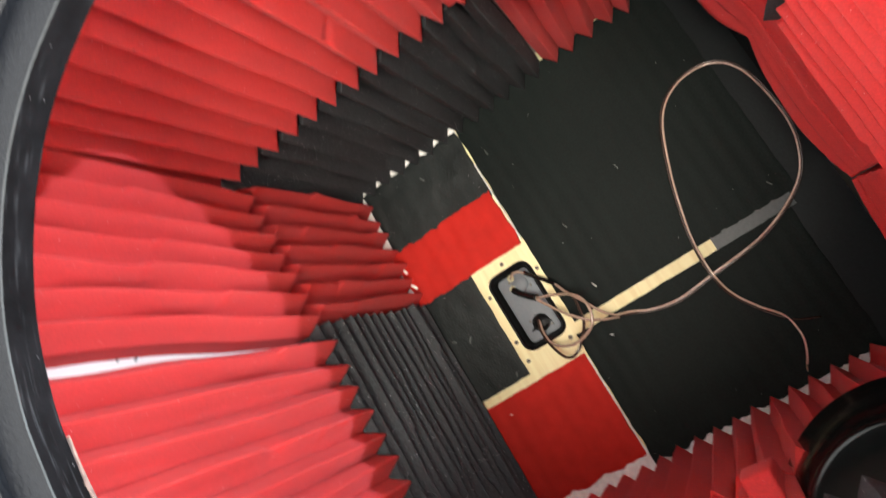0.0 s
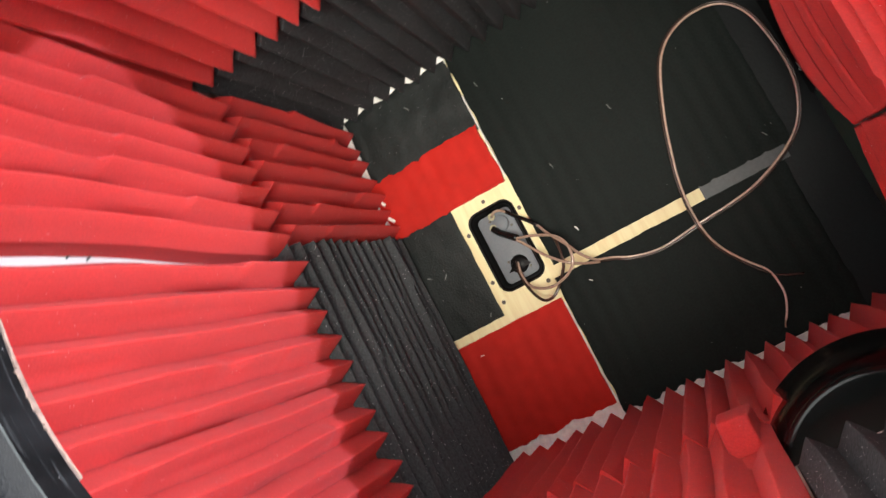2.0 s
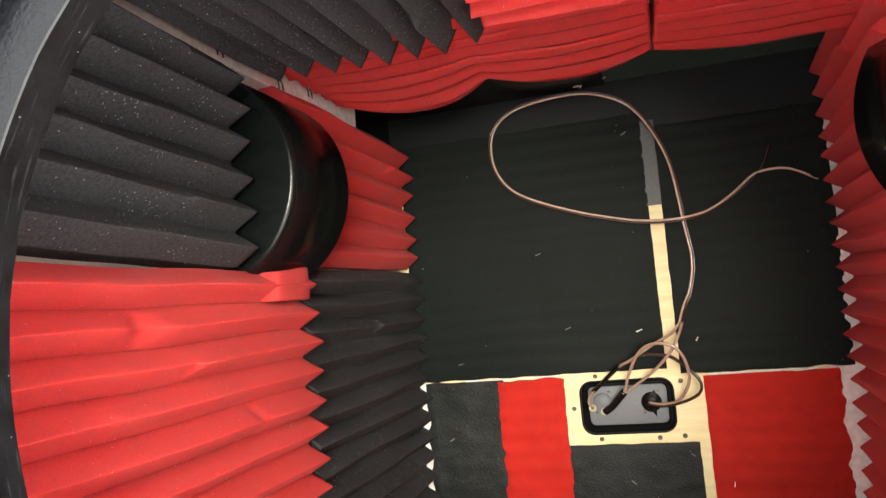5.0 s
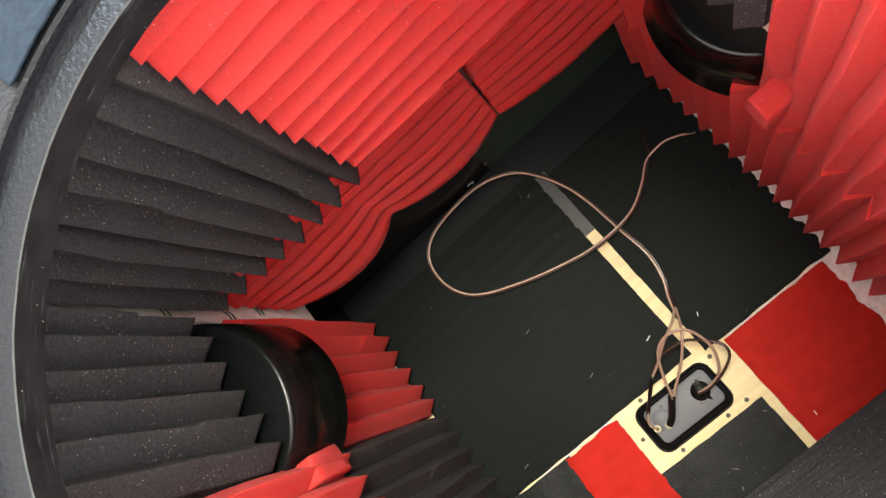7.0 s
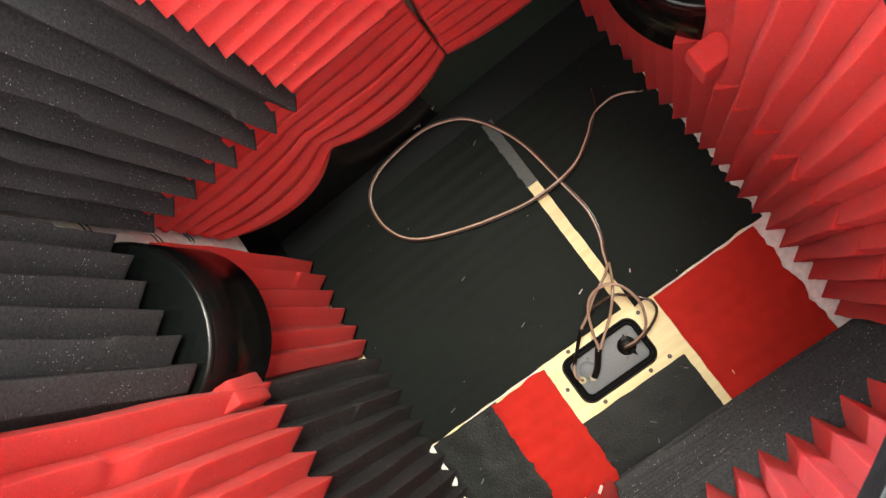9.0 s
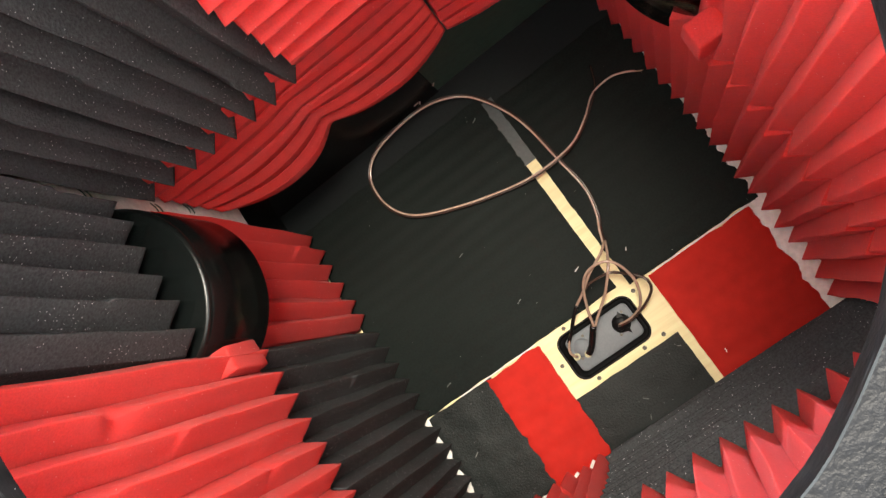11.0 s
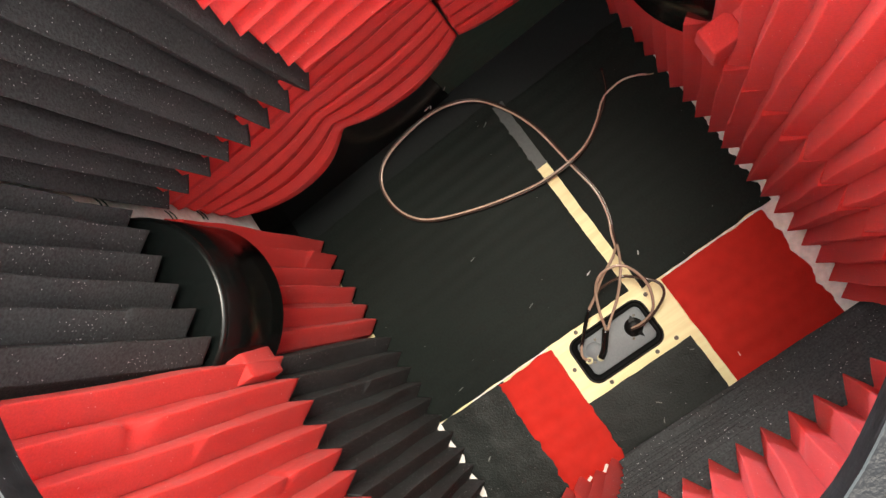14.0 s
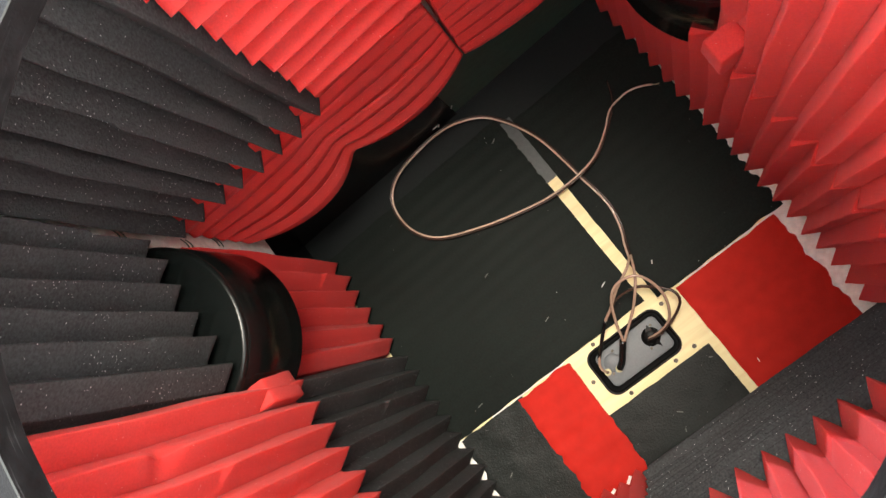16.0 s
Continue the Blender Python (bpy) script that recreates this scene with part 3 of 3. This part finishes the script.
def connector_dish():
    x, y, hx, hy, r = DISH
    d = empty("connector_dish", (x, y, -0.014))
    at = Matrix.Translation((-x, -y, 0.014))
    rim = loft([rounded(x, y, hx + e, hy + e, r + e, z) for e, z in ((0.0, -0.017), (0.0, 0.0), (0.0012, 0.0006), (0.0012, 0.0014), (0.0, 0.0019), (-0.0018, 0.0012), (-0.0030, -0.002), (-0.0056, -0.0100), (-0.0074, -0.0126))], False)
    rim.transform(at)
    part("rim", rim, DISHBLACK, d, "glossy black dish rim", True)
    plate = loft([rounded(x, y, hx - e, hy - e, r - e * 0.8, z) for e, z in ((0.0064, -0.0165), (0.0069, -0.0125), (0.0075, -0.0112), (0.0086, -0.0108))])
    plate.transform(at)
    part("plate", plate, CUPGREY, d, "grey metal plate", True)
    for k, (cx, cy) in enumerate(((0.2030, -0.0245), (0.2565, -0.0270))):
        body = lathe([(0.0, -0.006 - 0.002 * k), (0.0095, -0.006 - 0.002 * k), (0.0100, -0.0066 - 0.002 * k), (0.0100, -0.0105), (0.0112, -0.0107)], (cx, cy), steps=32)
        body.transform(at)
        c = part("connector", body, CUPGREY if k == 0 else DISHBLACK, d, "round cable connector" if k == 0 else "torn black connector opening", True)
        for a in (35, 215):
            s = lathe([(0.0, -0.0088), (0.0012, -0.0088), (0.0017, -0.0096), (0.0018, -0.0107)], (cx + 0.0135 * math.cos(radians(a + 20)), cy + 0.0135 * math.sin(radians(a + 20))), steps=10)
            s.transform(at)
            part("screw", s, SCREW, c)
        if k == 0:
            for px, py in ((0.1915, -0.0300), (0.2045, -0.0345)):
                t = lathe([(0.0018, -0.0052), (0.0022, -0.0046), (0.0042, -0.0046), (0.0044, -0.0060)], (px, py), steps=16)
                t.transform(at)
                part("solder_lug", t, BRASS, c, "tinned solder lug")
        else:
            for a, reach, wide, up in ((1.25, 0.0145, 0.55, 0.001), (-1.3, 0.0165, 0.40, 0.003), (0.3, 0.0120, 0.6, 0.002), (-2.4, 0.0115, 0.5, 0.001)):
                shard = bmesh.new()
                foot = [(cx + 0.0085 * math.cos(a + e), cy + 0.0085 * math.sin(a + e)) for e in (-wide, wide)]
                tip = (cx + reach * math.cos(a), cy + reach * math.sin(a))
                low, high = ([shard.verts.new((*p, z + dz)) for p, z in ((foot[0], -0.0080), (foot[1], -0.0068), (tip, -0.0090 + up))] for dz in (-0.0012, 0.0))
                shard.faces.new(low)
                shard.faces.new(high)
                for m in range(3):
                    shard.faces.new((low[m], low[(m + 1) % 3], high[(m + 1) % 3], high[m]))
                shard.transform(at)
                part("tape_end", shard, DISHBLACK, c, "torn black tape end")
    return tagged(d, "black rimmed grey connector dish set into bare plywood", "connector dish")


connector_dish()

# ---- screws in the plywood ----
for sx, sy in ((0.1985, 0.0060), (0.1715, -0.029), (0.199, -0.0640), (0.262, -0.0645), (0.2885, -0.0635), (0.290, -0.004)):
    bm = lathe([(0.0, 0.0006), (0.0007, 0.0005), (0.0009, 0.0012), (0.0022, 0.0011), (0.0026, 0.0002)], (sx, sy), steps=14)
    tagged(mesh_object("screw", bm, SCREW, smooth=True), "small dark screw head in the plywood", "screw", "screws round the dish")

# ---- cables ----
MAIN = [(0.296, 0.058, 0.020), (0.302, 0.075, 0.010), (0.311, 0.094, 0.008), (0.317, 0.125, 0.009), (0.313, 0.165, 0.010), (0.303, 0.240, 0.010), (0.276, 0.296, 0.011), (0.242, 0.320, 0.014), (0.200, 0.328, 0.014), (0.140, 0.321, 0.013), (0.110, 0.298, 0.010), (0.107, 0.258, 0.009), (0.130, 0.223, 0.009), (0.187, 0.196, 0.009), (0.246, 0.178, 0.010), (0.279, 0.172, 0.012), (0.312, 0.171, 0.016), (0.340, 0.177, 0.011), (0.366, 0.192, 0.008), (0.388, 0.209, 0.008)]
cable = empty("speaker_cable", MAIN[0])
home = Matrix.Translation(Vector(MAIN[0]) * -1)


def strand(name, pts, r, mat, label=""):
    bm = tube(pts, r, 8)
    bm.transform(home)
    return part(name, bm, mat, cable, label, True)


strand("copper_conductor", shifted(MAIN, 0.0013) + [Vector((0.405, 0.2135, 0.009)), Vector((0.419, 0.2125, 0.011)), Vector((0.434, 0.206, 0.012)), Vector((0.442, 0.201, 0.010))], 0.0013, PALECOPPER, "pale copper conductor in clear insulation")
strand("dark_conductor", shifted(MAIN, -0.0013) + [Vector((0.398, 0.219, 0.008)), Vector((0.404, 0.232, 0.0075)), Vector((0.407, 0.240, 0.007))], 0.0013, DARKCABLE, "darker conductor of the twin cable")
strand("bare_end", [(0.442, 0.201, 0.010), (0.446, 0.1985, 0.0085), (0.4495, 0.1975, 0.007)], 0.0008, BRASS, "bare wire end")
strand("lead", [(0.1915, -0.0300, -0.007), (0.1880, -0.023, -0.002), (0.192, -0.014, 0.0), (0.203, -0.004, 0.008), (0.227, 0.017, 0.022), (0.242, 0.025, 0.032), (0.262, 0.038, 0.042), (0.278, 0.046, 0.040), (0.288, 0.052, 0.030), (0.2965, 0.060, 0.019)], 0.0017, COPPER, "copper coloured lead")
strand("lead", [(0.213, -0.031, -0.004), (0.229, -0.013, 0.012), (0.237, 0.008, 0.028), (0.250, 0.032, 0.045), (0.266, 0.042, 0.055), (0.285, 0.039, 0.058), (0.295, 0.027, 0.055), (0.299, 0.006, 0.045), (0.294, -0.012, 0.030), (0.284, -0.024, 0.015), (0.268, -0.028, 0.004), (0.254, -0.027, -0.005)], 0.0017, COPPER, "copper coloured lead")
strand("lead", [(0.216, -0.030, -0.004), (0.231, -0.013, 0.012), (0.262, 0.010, 0.030), (0.281, 0.029, 0.042), (0.290, 0.042, 0.038), (0.2985, 0.060, 0.020)], 0.0017, COPPER, "copper coloured lead")
strand("lead", [(0.252, -0.028, -0.005), (0.268, -0.030, 0.004), (0.289, -0.025, 0.018), (0.307, -0.015, 0.030), (0.310, -0.003, 0.036), (0.304, 0.007, 0.034), (0.293, 0.018, 0.036), (0.281, 0.027, 0.040), (0.264, 0.030, 0.036), (0.251, 0.029, 0.032), (0.232, 0.019, 0.024)], 0.0017, DARKCABLE, "dark lead looping back")
strand("shrink_tube", [(0.2045, -0.035, -0.0055), (0.2125, -0.030, -0.003), (0.222, -0.020, 0.006), (0.230, -0.011, 0.013)], 0.0042, SHRINK, "glossy black shrink tube")
strand("shrink_tube", [(0.1945, -0.011, 0.001), (0.203, -0.004, 0.008), (0.216, 0.008, 0.0155), (0.229, 0.0185, 0.0235)], 0.0023, SHRINK, "glossy black shrink tube")
tagged(cable, "copper coloured twin speaker cable looped on the black sheet", "cable")

# ---- chips and dust lying about ----
CHIPS = [(0.312, 0.040, 60), (0.252, 0.054, 20), (0.148, 0.150, 15), (0.333, -0.115, 80), (0.044, 0.029, 10), (0.230, -0.111, 140), (0.295, -0.083, 150), (0.258, 0.276, 30), (0.174, 0.0625, 20), (0.222, -0.131, 60), (0.026, -0.058, 30)]
for k, (x, y, a) in enumerate(CHIPS):
    bm = box(-0.0038, 0.0038, -0.00045, 0.00045, 0.0, 0.0006)
    for v in bm.verts:
        v.co.y += 0.0004 * math.sin(k + v.co.x * 900)
        v.co.x *= 0.6 + 0.4 * math.sin(k * 2.1) ** 2
    bm.transform(pose(x, y, 0.0064 if y < 0 else 0.0019, 0, 0, a))
    tagged(mesh_object("wood_chip", bm, CHIP if k in (0, 1, 3) else DULLCHIP), "tiny pale wood chip lying on a sheet" if k in (0, 1, 3) else "tiny dull grey wood chip lying on a sheet", "chip", "loose chips")
for x, z, a in ((0.2130, 0.014, 10), (0.2180, 0.011, 70), (0.2465, 0.031, 60)):
    bm = box(-0.0036, 0.0036, -0.0007, 0.0007, 0.0, 0.0006)
    for v in bm.verts:
        v.co.y += 60 * v.co.x ** 2
    bm.transform(pose(x, Y1 - 0.0030, z, 90, 0, 0) @ pose(0, 0, 0, 0, 0, a))
    tagged(mesh_object("paint_fleck", bm, CHIP), "white paint fleck stuck low on the end wall", "fleck", "paint flecks on the end wall")
for x, y, a in ((0.136, -0.139, 35), (0.112, -0.140, 20)):
    bm = box(-0.0050, 0.0050, -0.0018, 0.0018, 0.0, 0.0012, 0.0004)
    bm.transform(pose(x, y, 0.0075, 0, 0, a))
    tagged(mesh_object("paint_flake", bm, CHIP), "white paint flake on the red foam strip", "flake", "loose chips")
for z, y in ((0.383, 0.3064), (0.292, 0.3041), (0.236, 0.3108)):
    for d in (0.0, 0.007):
        bm = tube([(X0 + 0.0122, y - 0.005, z + d - 0.003), (X0 + 0.0134, y, z + d), (X0 + 0.0122, y + 0.005, z + d + 0.003)], 0.0007, 6)
        tagged(mesh_object("staple", bm, GLOSSBLACK), "thin dark staple in the bare corner strip", "staple", "staples in the board")
for x, z in ((0.1545, 0.506), (0.1525, 0.512), (0.1565, 0.491)):
    bm = tube([(x - 0.0022, Y0 + 0.0008, z - 0.002), (x, Y0 + 0.0020, z), (x + 0.0022, Y0 + 0.0008, z + 0.003)], 0.0007, 6)
    tagged(mesh_object("staple", bm, GLOSSBLACK), "short black staple in the bare gap", "staple", "staples in the board")

# ---- raw edges round the back panel, black corner ----
tagged(mesh_object("raw_edge", box(X0, 0.003, Y0, 0.0095, -0.001, 0.0024), WHITEEDGE), "white raw strip along the foam teeth", "trim", kind="structure")
tagged(mesh_object("raw_edge", box(0.003, 0.162, Y0, -0.139, -0.001, 0.0026), WHITEEDGE), "white raw strip along the foam teeth", "trim", kind="structure")
tagged(mesh_object("raw_edge", box(0.440, X1, Y0, 0.268, -0.001, 0.0012), WHITEEDGE), "cream raw strip along the foam teeth", "trim", kind="structure")
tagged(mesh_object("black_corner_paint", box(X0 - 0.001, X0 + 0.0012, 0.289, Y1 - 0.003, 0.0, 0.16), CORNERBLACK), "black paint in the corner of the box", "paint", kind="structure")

tagged(mesh_object("bare_patch", box(0.270, 0.335, Y1 - 0.0012, Y1 + 0.001, 0.225, 0.40), BOARD), "bare board behind the open foam joint", "wall", kind="structure")


def cloth_scrap(a0, a1, r0, r1):
    """A thin creased scrap lying along the outer edge of the rebate."""
    bm = bmesh.new()
    n, m = 36, 24
    skins = []
    for lift in (0.0, 0.0009):
        grid = []
        for j in range(m + 1):
            row = []
            for i in range(n + 1):
                a = radians(a0 + (a1 - a0) * i / n + (0.5 * noise.noise(Vector((j * 0.4, 3, 0))) if i in (0, n) else 0))
                r = r0 + (r1 - r0) * j / m
                x, y = CX + r * math.cos(a), CY + r * math.sin(a)
                z = TOP + 0.0262 + lift + 0.0011 * noise.noise(Vector((x * 60, y * 190, 1))) + 0.0006 * noise.noise(Vector((x * 210, y * 90, 5)))
                row.append(bm.verts.new((x, y, z)))
            grid.append(row)
        for a, b in zip(grid, grid[1:]):
            for k in range(n):
                bm.faces.new((a[k], a[k + 1], b[k + 1], b[k])).smooth = True
        skins.append([*grid[0], *[g[-1] for g in grid[1:]], *reversed(grid[-1][:-1]), *reversed([g[0] for g in grid[1:-1]])])
    low, high = skins
    for k in range(len(low)):
        q = (k + 1) % len(low)
        bm.faces.new((low[k], low[q], high[q], high[k]))
    return bm


tagged(mesh_object("cloth_strip", cloth_scrap(88, 113, HOLE + 0.0225, HOLE + 0.065), BLUECLOTH), "blue grey creased cloth scrap lying on the front board", "cloth")

# ---- raw lip where paint broke off the bore, bare strip in the corner ----
def raw_lip(a0, a1):
    """A thin, uneven white arc along the lower edge of the bore."""
    bm = bmesh.new()
    rings = []
    n = 120
    for k in range(n + 1):
        f = k / n
        a = radians(a0 + (a1 - a0) * f)
        w = (0.0026 * math.sin(math.pi * f) ** 1.1 + 0.0001) * max(0.08, 0.75 + 0.6 * noise.noise(Vector((f * 14, 2, 0))) + 0.7 * noise.noise(Vector((f * 60, 5, 0))))
        rings.append([bm.verts.new((CX + r * math.cos(a), CY + r * math.sin(a), z)) for r, z in
                      ((HOLE - 0.0005, TOP - 0.0006), (HOLE - 0.0005, TOP - 0.0006 + w), (HOLE + 0.002, TOP - 0.0006 + w), (HOLE + 0.002, TOP - 0.0006))])
    for a, b in zip(rings, rings[1:]):
        for i in range(4):
            bm.faces.new((a[i], b[i], b[(i + 1) % 4], a[(i + 1) % 4]))
    bm.faces.new(rings[0])
    bm.faces.new(rings[-1])
    return bm


tagged(mesh_object("raw_lip", raw_lip(-96, -74), RAWLIP), "white chipped lip along the round cutout", "trim", kind="structure")
tagged(mesh_object("corner_strip", box(X0 + 0.0005, X0 + 0.012, 0.297, Y1 - 0.001, 0.13, TOP - 0.001, 0.001), WHITEEDGE), "bare pale wooden strip in the corner of the box", "trim", kind="structure")
